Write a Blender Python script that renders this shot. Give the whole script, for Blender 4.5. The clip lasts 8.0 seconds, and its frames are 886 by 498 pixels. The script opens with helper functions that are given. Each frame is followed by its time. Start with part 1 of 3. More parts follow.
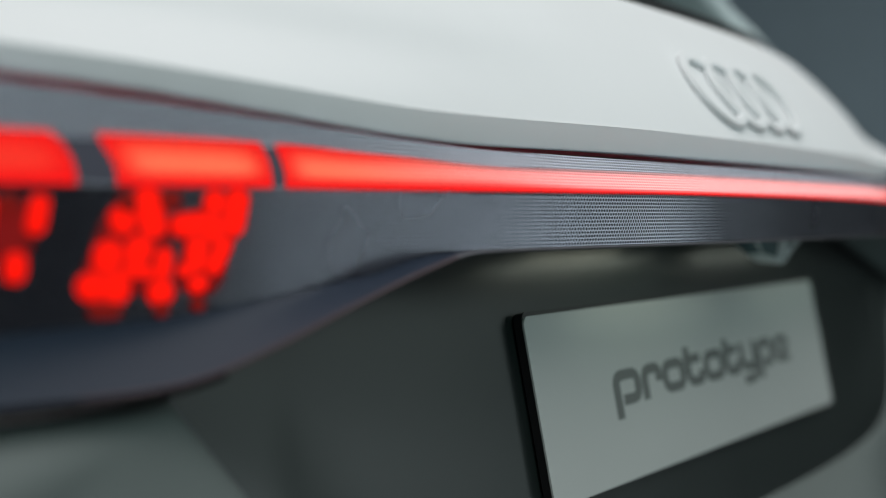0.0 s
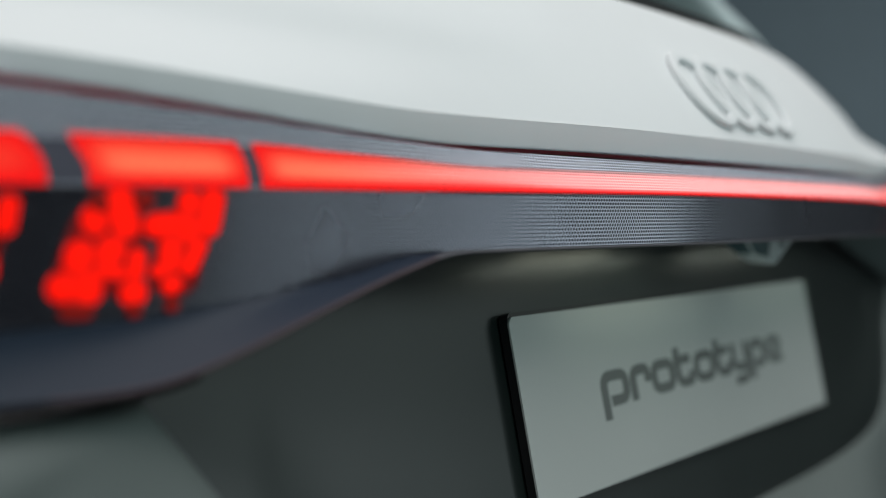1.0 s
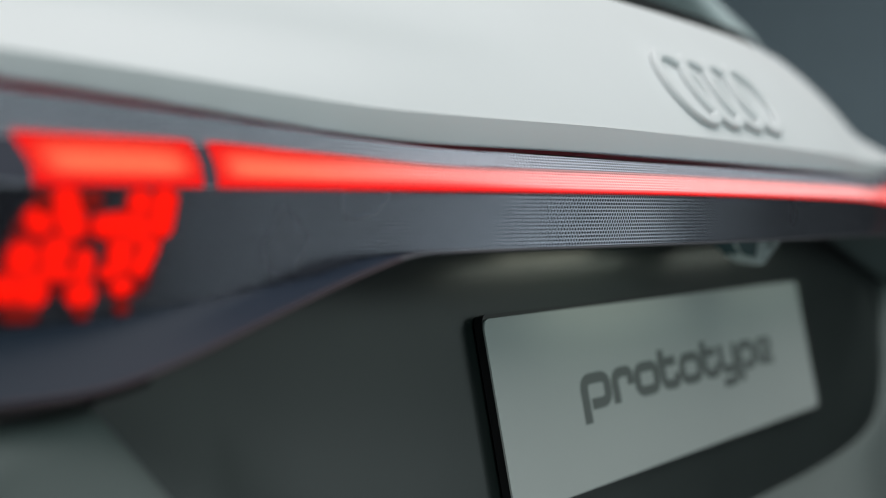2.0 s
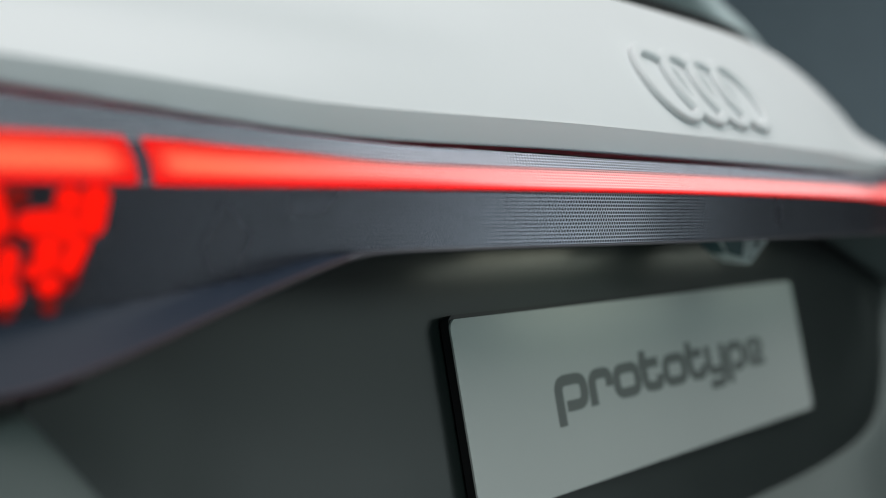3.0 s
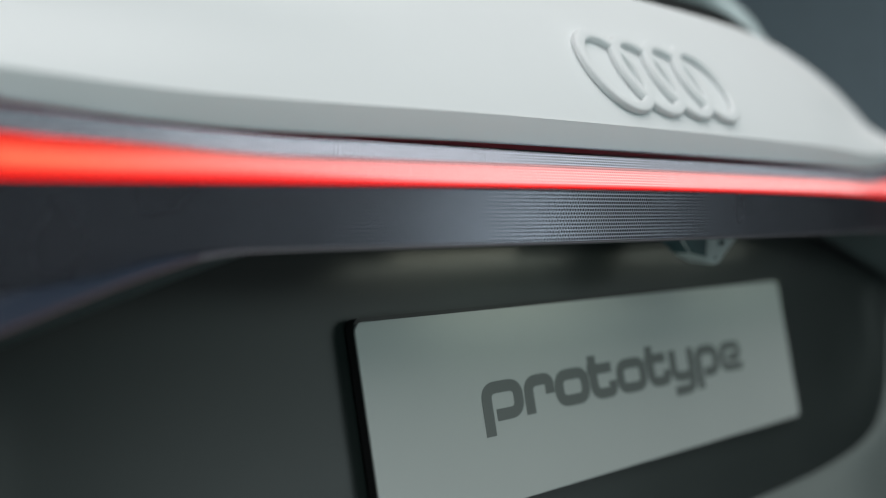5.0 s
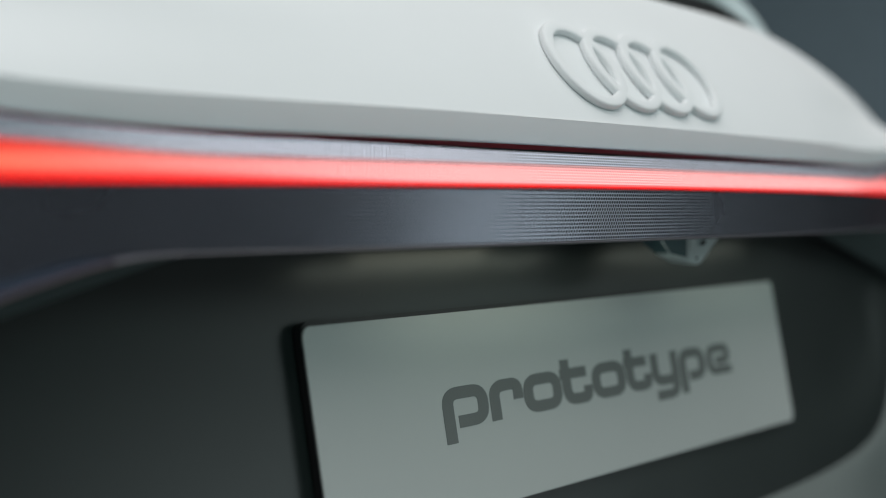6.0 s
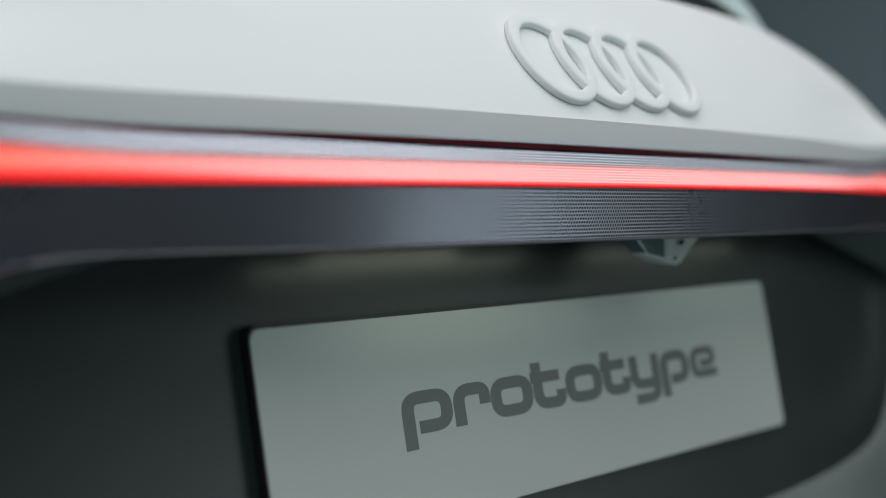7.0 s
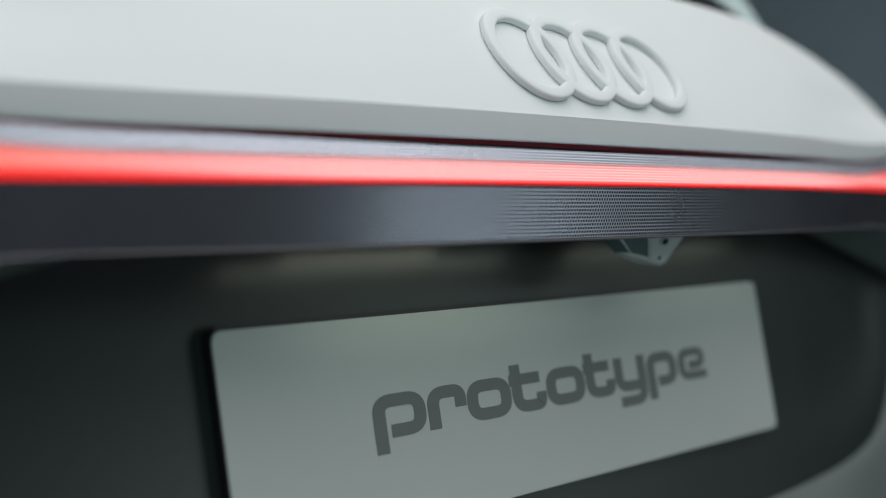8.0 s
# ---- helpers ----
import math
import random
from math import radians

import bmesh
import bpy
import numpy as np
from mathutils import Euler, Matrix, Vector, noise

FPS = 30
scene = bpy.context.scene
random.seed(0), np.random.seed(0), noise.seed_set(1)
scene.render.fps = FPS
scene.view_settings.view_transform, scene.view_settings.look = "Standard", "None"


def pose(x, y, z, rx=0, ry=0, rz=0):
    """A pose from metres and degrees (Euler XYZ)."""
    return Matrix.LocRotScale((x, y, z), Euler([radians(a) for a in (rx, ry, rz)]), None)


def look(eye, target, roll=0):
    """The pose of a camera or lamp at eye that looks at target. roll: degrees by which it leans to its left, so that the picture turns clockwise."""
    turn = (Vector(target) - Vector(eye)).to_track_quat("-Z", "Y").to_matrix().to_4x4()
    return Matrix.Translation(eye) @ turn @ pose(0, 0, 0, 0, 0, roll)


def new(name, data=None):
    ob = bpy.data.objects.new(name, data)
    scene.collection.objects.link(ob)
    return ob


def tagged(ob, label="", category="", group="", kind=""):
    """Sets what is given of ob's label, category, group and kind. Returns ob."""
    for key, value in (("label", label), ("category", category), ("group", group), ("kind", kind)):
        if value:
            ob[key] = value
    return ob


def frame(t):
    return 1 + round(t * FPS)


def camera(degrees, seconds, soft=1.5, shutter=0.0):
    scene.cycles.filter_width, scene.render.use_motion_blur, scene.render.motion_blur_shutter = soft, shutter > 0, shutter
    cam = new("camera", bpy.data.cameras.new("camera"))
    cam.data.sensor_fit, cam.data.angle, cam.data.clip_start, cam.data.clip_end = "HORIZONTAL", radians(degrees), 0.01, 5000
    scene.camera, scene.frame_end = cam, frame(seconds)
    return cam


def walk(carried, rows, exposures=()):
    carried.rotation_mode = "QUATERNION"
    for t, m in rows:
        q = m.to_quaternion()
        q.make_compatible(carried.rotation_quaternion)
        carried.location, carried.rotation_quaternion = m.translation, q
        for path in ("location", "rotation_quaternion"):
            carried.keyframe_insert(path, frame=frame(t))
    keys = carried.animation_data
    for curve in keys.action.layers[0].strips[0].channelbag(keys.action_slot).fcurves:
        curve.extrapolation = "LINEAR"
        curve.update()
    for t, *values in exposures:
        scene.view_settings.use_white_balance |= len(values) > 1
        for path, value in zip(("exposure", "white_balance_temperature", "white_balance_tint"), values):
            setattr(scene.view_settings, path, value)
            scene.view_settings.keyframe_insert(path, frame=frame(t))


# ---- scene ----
cam = camera(36.4, 8.0, soft=1.0)
PATH = [
    (0, (-0.927, -0.377, 0.955), (0.753, 0.707, 0.913), -0.4),
    (0.5, (-0.924, -0.38, 0.956), (0.756, 0.706, 0.912), -0.3),
    (1, (-0.917, -0.383, 0.956), (0.761, 0.706, 0.911), -0.3),
    (1.5, (-0.907, -0.387, 0.956), (0.767, 0.706, 0.911), -0.3),
    (3, (-0.863, -0.412, 0.956), (0.783, 0.723, 0.908), -0.2),
    (3.5, (-0.843, -0.423, 0.957), (0.788, 0.733, 0.905), -0.1),
    (4, (-0.821, -0.434, 0.958), (0.794, 0.745, 0.902), -0.0),
    (4.5, (-0.798, -0.444, 0.958), (0.802, 0.755, 0.9), 0.1),
    (6, (-0.728, -0.471, 0.961), (0.822, 0.792, 0.893), 0.1),
    (6.5, (-0.706, -0.479, 0.961), (0.828, 0.803, 0.892), 0.1),
    (7, (-0.687, -0.484, 0.961), (0.836, 0.81, 0.891), 0.0),
    (7.5, (-0.671, -0.488, 0.961), (0.843, 0.817, 0.89), 0.1),
    (8, (-0.659, -0.492, 0.961), (0.846, 0.823, 0.889), 0.0),
]
walk(cam, [(t, look(eye, target, roll)) for t, eye, target, roll in PATH])

# focus plane and aperture of the lens
cam.data.dof.use_dof = True
cam.data.dof.focus_distance = 0.738
cam.data.dof.aperture_fstop = 3.0

from mathutils.bvhtree import BVHTree

# ---- world and light ----
world = bpy.data.worlds.new("studio_world")
scene.world = world
world.use_nodes = True
world.node_tree.nodes["Background"].inputs["Color"].default_value = (0.45, 0.62, 0.66, 1)
world.node_tree.nodes["Background"].inputs["Strength"].default_value = 0.012


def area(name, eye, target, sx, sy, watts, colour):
    """A rectangular area lamp: a studio softbox or an added fill."""
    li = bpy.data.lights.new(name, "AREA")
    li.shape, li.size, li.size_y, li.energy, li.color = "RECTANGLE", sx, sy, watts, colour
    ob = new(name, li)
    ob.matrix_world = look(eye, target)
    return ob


area("overhead_softbox", (-1.1, -1.3, 3.7), (-1.1, -1.3, 1.0), 7.4, 4.0, 158, (1.0, 0.985, 0.985))
area("side_softbox", (2.41, -1.96, 1.88), (0.0, 0.0, 0.98), 1.35, 1.25, 4.2, (0.82, 1.0, 0.98))
# unseen fills added to lift the lamp film (low) and plate and lip (rear)
area("low_fill", (1.95, -2.41, 0.72), (0.0, 0.0, 0.95), 1.4, 0.70, 5.6, (0.84, 0.98, 1.0))
area("rear_fill", (-1.0, -2.2, 1.95), (0.0, 0.0, 0.95), 1.1, 0.8, 11.5, (0.76, 1.0, 1.0))
scene.view_settings.exposure = 0.0


# ---- materials ----
def nodes_of(name):
    m = bpy.data.materials.new(name)
    m.use_nodes = True
    nt = m.node_tree
    return m, nt, nt.nodes["Principled BSDF"]


def node(nt, kind, **values):
    n = nt.nodes.new(kind)
    for k, v in values.items():
        n.inputs[k].default_value = v
    return n


def math_node(nt, op, a, b=None, clamp=False):
    n = nt.nodes.new("ShaderNodeMath")
    n.operation, n.use_clamp = op, clamp
    for i, v in enumerate((a, b)):
        if v is None:
            continue
        if isinstance(v, (int, float)):
            n.inputs[i].default_value = v
        else:
            nt.links.new(v, n.inputs[i])
    return n.outputs[0]


def paint(name, colour, rough, grain=0.03, spread=0.04, scale=900.0, coat=0.0, metal=0.0, bump=0.02, spec=0.5):
    """Paint, plastic or metal with fine grain, soft blotches and a slight relief."""
    m, nt, b = nodes_of(name)
    co = nt.nodes.new("ShaderNodeTexCoord").outputs["Object"]
    fine = node(nt, "ShaderNodeTexNoise", Scale=scale, Detail=3.0, Roughness=0.6)
    broad = node(nt, "ShaderNodeTexNoise", Scale=9.0, Detail=4.0, Roughness=0.55)
    nt.links.new(co, fine.inputs["Vector"])
    nt.links.new(co, broad.inputs["Vector"])
    v = math_node(nt, "ADD", math_node(nt, "MULTIPLY", math_node(nt, "SUBTRACT", fine.outputs[0], 0.5), grain * 2),
                  math_node(nt, "MULTIPLY", math_node(nt, "SUBTRACT", broad.outputs[0], 0.5), spread * 2))
    hs = node(nt, "ShaderNodeHueSaturation", Color=(*colour, 1))
    nt.links.new(math_node(nt, "ADD", v, 1.0), hs.inputs["Value"])
    nt.links.new(hs.outputs[0], b.inputs["Base Color"])
    nt.links.new(math_node(nt, "ADD", math_node(nt, "MULTIPLY", math_node(nt, "SUBTRACT", broad.outputs[0], 0.5), 0.12), rough, True), b.inputs["Roughness"])
    b.inputs["Metallic"].default_value = metal
    b.inputs["Specular IOR Level"].default_value = spec
    b.inputs["Coat Weight"].default_value = coat
    b.inputs["Coat Roughness"].default_value = 0.12
    if bump:
        bp = node(nt, "ShaderNodeBump", Strength=bump, Distance=0.0005)
        nt.links.new(fine.outputs[0], bp.inputs["Height"])
        nt.links.new(bp.outputs[0], b.inputs["Normal"])
    return m


PITCH = 0.0023  # spacing of the holes in the lamp film


def hole_mask(nt, low=0.415, high=0.305, grow=0.0):
    """1 inside the holes of a staggered grid laid out in metres on the UV map, 0 between them; also 1 above the ridge."""
    sep = nt.nodes.new("ShaderNodeSeparateXYZ")
    nt.links.new(nt.nodes.new("ShaderNodeUVMap").outputs[0], sep.inputs[0])
    near = None
    for shift in (0.0, 0.5):
        u = math_node(nt, "SUBTRACT", math_node(nt, "FRACT", math_node(nt, "ADD", math_node(nt, "DIVIDE", sep.outputs[0], PITCH), shift)), 0.5)
        v = math_node(nt, "SUBTRACT", math_node(nt, "FRACT", math_node(nt, "ADD", math_node(nt, "DIVIDE", sep.outputs[1], PITCH * 1.732), shift)), 0.5)
        v = math_node(nt, "MULTIPLY", v, 1.732)
        d = math_node(nt, "SQRT", math_node(nt, "ADD", math_node(nt, "MULTIPLY", u, u), math_node(nt, "MULTIPLY", v, v)))
        near = d if near is None else math_node(nt, "MINIMUM", near, d)
    upper = math_node(nt, "GREATER_THAN", sep.outputs[1], 0.0)
    radius = math_node(nt, "ADD", math_node(nt, "MULTIPLY", upper, high - low), low + 0.04)
    # below the ridge the holes grow towards the ends of the bar
    far = math_node(nt, "ABSOLUTE", math_node(nt, "SUBTRACT", sep.outputs[0], 0.816))
    far = math_node(nt, "DIVIDE", math_node(nt, "SUBTRACT", far, 0.46), 0.14, True)
    radius = math_node(nt, "ADD", radius, math_node(nt, "MULTIPLY", far, math_node(nt, "ADD", math_node(nt, "MULTIPLY", upper, -0.09), 0.09)))
    # above it they grow from nearer the middle, putting fading light into their size
    off = math_node(nt, "ABSOLUTE", math_node(nt, "SUBTRACT", sep.outputs[0], 0.816))
    off = math_node(nt, "DIVIDE", math_node(nt, "SUBTRACT", off, 0.15), 0.32, True)
    radius = math_node(nt, "ADD", radius, math_node(nt, "MULTIPLY", math_node(nt, "MULTIPLY", off, upper), grow))
    return math_node(nt, "MULTIPLY", math_node(nt, "SUBTRACT", radius, near), 16.0, True), upper


def film(name, colour, pale, hole, rough):
    """Silvery film with rows of round dark holes under a clear glossy cover; its colour is paler above the ridge, for
    the light that face catches.
    """
    m, nt, b = nodes_of(name)
    mask, upper = hole_mask(nt, grow=0.075)
    co = nt.nodes.new("ShaderNodeTexCoord").outputs["Object"]
    broad = node(nt, "ShaderNodeTexNoise", Scale=14.0, Detail=3.0)
    nt.links.new(co, broad.inputs["Vector"])
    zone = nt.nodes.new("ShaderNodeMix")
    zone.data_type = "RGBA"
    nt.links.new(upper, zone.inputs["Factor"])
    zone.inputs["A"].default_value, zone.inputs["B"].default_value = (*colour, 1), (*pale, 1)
    mix = nt.nodes.new("ShaderNodeMix")
    mix.data_type = "RGBA"
    nt.links.new(mask, mix.inputs["Factor"])
    nt.links.new(zone.outputs["Result"], mix.inputs["A"])
    mix.inputs["B"].default_value = (*hole, 1)
    nt.links.new(mix.outputs["Result"], b.inputs["Base Color"])
    nt.links.new(math_node(nt, "ADD", math_node(nt, "ADD", math_node(nt, "MULTIPLY", broad.outputs[0], 0.1), rough), math_node(nt, "MULTIPLY", upper, 0.14)), b.inputs["Roughness"])
    nt.links.new(math_node(nt, "SUBTRACT", 0.42, math_node(nt, "MULTIPLY", mask, 0.40)), b.inputs["Specular IOR Level"])
    nt.links.new(math_node(nt, "MULTIPLY", math_node(nt, "SUBTRACT", 1.0, mask), math_node(nt, "SUBTRACT", 0.92, math_node(nt, "MULTIPLY", upper, 0.47))), b.inputs["Metallic"])
    nt.links.new(math_node(nt, "SUBTRACT", 0.25, math_node(nt, "MULTIPLY", mask, 0.24)), b.inputs["Coat Weight"])
    b.inputs["Coat Roughness"].default_value = 0.2
    return m


def glow(name, edge, core, low, high, base, coat, pattern=True):
    """Red lamp lens, hotter along its middle, seen through the film; with the pattern, reflected white light is mixed
    in as pink.
    """
    m, nt, b = nodes_of(name)
    b.inputs["Base Color"].default_value = (*base, 1)
    b.inputs["Roughness"].default_value = 0.55
    b.inputs["Specular IOR Level"].default_value = 0.15
    b.inputs["Coat Weight"].default_value = coat
    b.inputs["Coat Roughness"].default_value = 0.1
    if pattern:
        mask = hole_mask(nt, high=0.28)[0]
        web = nt.nodes.new("ShaderNodeMix")
        web.data_type = "RGBA"
        nt.links.new(mask, web.inputs["Factor"])
        web.inputs["A"].default_value, web.inputs["B"].default_value = (*base, 1), (0.05, 0.01, 0.01, 1)
    at = nt.nodes.new("ShaderNodeAttribute")
    at.attribute_name = "core"
    if pattern:
        centre = nt.nodes.new("ShaderNodeAttribute")
        centre.attribute_name = "white_sheen"
        rim = nt.nodes.new("ShaderNodeMix")
        rim.data_type = "RGBA"
        nt.links.new(at.outputs["Fac"], rim.inputs["Factor"])
        rim.inputs["A"].default_value = (0.10, 0.01, 0.01, 1)
        pale = nt.nodes.new("ShaderNodeMix")
        pale.data_type = "RGBA"
        nt.links.new(math_node(nt, "MULTIPLY", math_node(nt, "SUBTRACT", 1.0, mask), centre.outputs["Fac"]), pale.inputs["Factor"])
        nt.links.new(web.outputs["Result"], pale.inputs["A"])
        pale.inputs["B"].default_value = (0.34, 0.32, 0.34, 1)
        nt.links.new(pale.outputs["Result"], rim.inputs["B"])
        nt.links.new(rim.outputs["Result"], b.inputs["Base Color"])
    mix = nt.nodes.new("ShaderNodeMix")
    mix.data_type = "RGBA"
    nt.links.new(at.outputs["Fac"], mix.inputs["Factor"])
    mix.inputs["A"].default_value, mix.inputs["B"].default_value = (*edge, 1), (*core, 1)
    if pattern:
        ml = nt.nodes.new("ShaderNodeAttribute")
        ml.attribute_name = "white_sheen"
        pink = nt.nodes.new("ShaderNodeMix")
        pink.data_type = "RGBA"
        nt.links.new(ml.outputs["Fac"], pink.inputs["Factor"])
        pink.inputs["A"].default_value, pink.inputs["B"].default_value = (*core, 1), (1.0, 0.29, 0.27, 1)
        nt.links.new(pink.outputs["Result"], mix.inputs["B"])
    nt.links.new(mix.outputs["Result"], b.inputs["Emission Color"])
    s = math_node(nt, "ADD", math_node(nt, "MULTIPLY", at.outputs["Fac"], high - low), low)
    if pattern:
        lv = nt.nodes.new("ShaderNodeAttribute")
        lv.attribute_name = "level"
        s = math_node(nt, "MULTIPLY", s, lv.outputs["Fac"])
        s = math_node(nt, "MULTIPLY", s, math_node(nt, "SUBTRACT", 1.36, math_node(nt, "MULTIPLY", mask, 1.1)))
    nt.links.new(s, b.inputs["Emission Strength"])
    return m


GREY = paint("matt_grey_paint", (0.140, 0.164, 0.158), 0.72, 0.03, 0.05, 1400)
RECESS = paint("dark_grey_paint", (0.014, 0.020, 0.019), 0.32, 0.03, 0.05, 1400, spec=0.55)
WHITE = paint("matt_white_paint", (0.785, 0.812, 0.818), 0.7, 0.02, 0.03, 1400, spec=0.35)
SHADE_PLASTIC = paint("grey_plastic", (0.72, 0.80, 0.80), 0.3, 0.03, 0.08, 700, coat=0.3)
BLACK = paint("black_plastic", (0.012, 0.012, 0.013), 0.45, 0.1, 0.1, 600)
RED_SPILL = paint("red_spill_rubber", (0.60, 0.055, 0.075), 0.35, 0.1, 0.1, 600, coat=0.4)
PLATE = paint("plate_sheet", (0.46, 0.49, 0.475), 0.4, 0.02, 0.04, 1600)
INK = paint("plate_ink", (0.130, 0.145, 0.138), 0.45, 0.05, 0.05, 900)
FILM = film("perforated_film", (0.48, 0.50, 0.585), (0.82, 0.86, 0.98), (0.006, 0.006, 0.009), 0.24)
SIDE_STRIP = glow("side_light_lens", (1.0, 0.002, 0.002), (1.0, 0.15, 0.065), 0.85, 1.05, (0.05, 0.03, 0.03), 0.0)
STRIP = glow("light_strip_lens", (1.0, 0.002, 0.002), (1.0, 0.155, 0.07), 0.85, 1.05, (0.08, 0.05, 0.05), 0.0)
BEAD = glow("led_lens", (1.0, 0.003, 0.0), (1.0, 0.006, 0.0), 0.45, 1.08, (0.012, 0.001, 0.001), 0.0, False)
# dim glow added for the red light that spreads round the elements
HALO = glow("led_halo_film", (1.0, 0.01, 0.005), (1.0, 0.01, 0.005), 0.06, 0.18, (0.02, 0.006, 0.008), 0.0, False)
FAINT = glow("faint_led_lens", (1.0, 0.02, 0.01), (1.0, 0.02, 0.01), 0.12, 0.16, (0.02, 0.004, 0.004), 0.0, False)
GLASS = paint("dark_glass", (0.03, 0.055, 0.055), 0.10, 0.02, 0.02, 200, coat=0.5, bump=0.0)
EDGE_GLINT = paint("edge_glint_plastic", (0.11, 0.105, 0.12), 0.5, 0.05, 0.06, 500, coat=0.5)
EDGE_RED = paint("reddish_plastic_edge", (0.060, 0.043, 0.050), 0.55, 0.05, 0.06, 500, spec=0.2)
DARK_FACET = paint("dark_facet_plastic", (0.10, 0.17, 0.19), 0.2, 0.02, 0.02, 200, coat=0.4, bump=0.0)
PILLAR = paint("pale_grey_paint", (0.56, 0.67, 0.68), 0.4, 0.03, 0.05, 900)
DIVIDER = paint("smoked_plastic", (0.08, 0.08, 0.11), 0.5, 0.05, 0.06, 700)
UNDER = paint("slate_grey_paint", (0.10, 0.135, 0.135), 0.5, 0.03, 0.05, 1400)
TRIM = paint("slate_trim", (0.013, 0.023, 0.041), 0.42, 0.03, 0.06, 900, spec=0.27)
RUBBER = paint("tyre_rubber", (0.010, 0.008, 0.009), 0.9, 0.2, 0.2, 300, bump=0.1, spec=0.1)
ALLOY = paint("alloy", (0.55, 0.56, 0.57), 0.3, 0.04, 0.04, 500, metal=1.0)
FLOOR = paint("studio_floor", (0.105, 0.128, 0.130), 0.35, 0.1, 0.15, 60, bump=0.05)
WALL = paint("studio_wall", (0.60, 0.79, 0.90), 0.8, 0.06, 0.12, 40)
CEIL = paint("black_surround", (0.012, 0.013, 0.015), 0.9, 0.06, 0.12, 40)
BULB, _nt, _b = nodes_of("plate_lamp_bulb")
_b.inputs["Base Color"].default_value = (0.8, 0.8, 0.7, 1)
_b.inputs["Emission Color"].default_value = (0.97, 1.0, 0.80, 1)
_b.inputs["Emission Strength"].default_value = 2.2
LAMP, _nt, _b = nodes_of("plate_lamp_lens")
_b.inputs["Base Color"].default_value = (0.8, 0.8, 0.7, 1)
_b.inputs["Emission Color"].default_value = (0.90, 1.0, 0.86, 1)
_b.inputs["Emission Strength"].default_value = 2.3


# ---- mesh helpers ----
def part(name, me, material, parent=None, label="", sharp=30):
    """Links a mesh or bmesh as one object, under a thing or under a part."""
    if isinstance(me, bmesh.types.BMesh):
        bm, me = me, bpy.data.meshes.new(name)
        bmesh.ops.recalc_face_normals(bm, faces=bm.faces)
        bm.to_mesh(me)
        bm.free()
    for p in me.polygons:
        p.use_smooth = True
    me.set_sharp_from_angle(angle=radians(sharp))
    me.materials.append(material)
    ob = new(name, me)
    ob.parent = parent
    return tagged(ob, label)


def lofted(rows, closed=False, caps=True):
    """A bmesh from equal rows of points; closed joins the last row to the first."""
    bm = bmesh.new()
    vs = [[bm.verts.new(p) for p in row] for row in rows]
    n = len(rows)
    for i in range(n if closed else n - 1):
        a, b = vs[i], vs[(i + 1) % n]
        for j in range(len(a) - 1):
            bm.faces.new((a[j], a[j + 1], b[j + 1], b[j]))
    if closed and caps:
        bm.faces.new([r[0] for r in vs])
        bm.faces.new([r[-1] for r in vs][::-1])
    return bm


def skin(rows, thick):
    """A sheet through rows of points, given thickness towards the inside of the car (+y)."""
    back = [[(x, y + thick, z) for x, y, z in row] for row in rows]
    return lofted_ring(rows, back)


def lofted_ring(front, back):
    bm = bmesh.new()
    f = [[bm.verts.new(p) for p in r] for r in front]
    b = [[bm.verts.new(p) for p in r] for r in back]
    n, m = len(f), len(f[0])
    for i in range(n - 1):
        for j in range(m - 1):
            bm.faces.new((f[i][j], f[i][j + 1], f[i + 1][j + 1], f[i + 1][j]))
            bm.faces.new((b[i][j], b[i + 1][j], b[i + 1][j + 1], b[i][j + 1]))
    for j in range(m - 1):
        bm.faces.new((f[0][j], b[0][j], b[0][j + 1], f[0][j + 1]))
        bm.faces.new((f[-1][j], f[-1][j + 1], b[-1][j + 1], b[-1][j]))
    for i in range(n - 1):
        bm.faces.new((f[i][0], f[i + 1][0], b[i + 1][0], b[i][0]))
        bm.faces.new((f[i][-1], b[i][-1], b[i + 1][-1], f[i + 1][-1]))
    return bm


def prism(outline, place, low, high):
    """A flat outline of (u, v) raised from low to high by place(u, v, h)."""
    bm = bmesh.new()
    a = [bm.verts.new(place(u, v, low)) for u, v in outline]
    b = [bm.verts.new(place(u, v, high)) for u, v in outline]
    n = len(a)
    for i in range(n):
        bm.faces.new((a[i], a[(i + 1) % n], b[(i + 1) % n], b[i]))
    bm.faces.new(a[::-1])
    bm.faces.new(b)
    return bm


def rounded(w, h, r, seg=6):
    """Outline of a rounded rectangle round the origin."""
    out = []
    for cx, cy, a0 in ((w / 2 - r, h / 2 - r, 0), (-w / 2 + r, h / 2 - r, 90), (-w / 2 + r, -h / 2 + r, 180), (w / 2 - r, -h / 2 + r, 270)):
        for k in range(seg + 1):
            a = radians(a0 + 90 * k / seg)
            out.append((cx + r * math.cos(a), cy + r * math.sin(a)))
    return out


def box(cx, cy, cz, sx, sy, sz, bevel=0.0):
    bm = bmesh.new()
    bmesh.ops.create_cube(bm, size=1, matrix=Matrix.Translation((cx, cy, cz)) @ Matrix.Diagonal((sx, sy, sz, 1)))
    if bevel:
        bmesh.ops.bevel(bm, geom=bm.edges[:], offset=bevel, segments=3, affect="EDGES", profile=0.5)
    return bm


def smooth(a, b, x):
    t = min(1.0, max(0.0, (x - a) / (b - a)))
    return t * t * (3 - 2 * t)


def span(a, b, n):
    return [a + (b - a) * i / (n - 1) for i in range(n)]


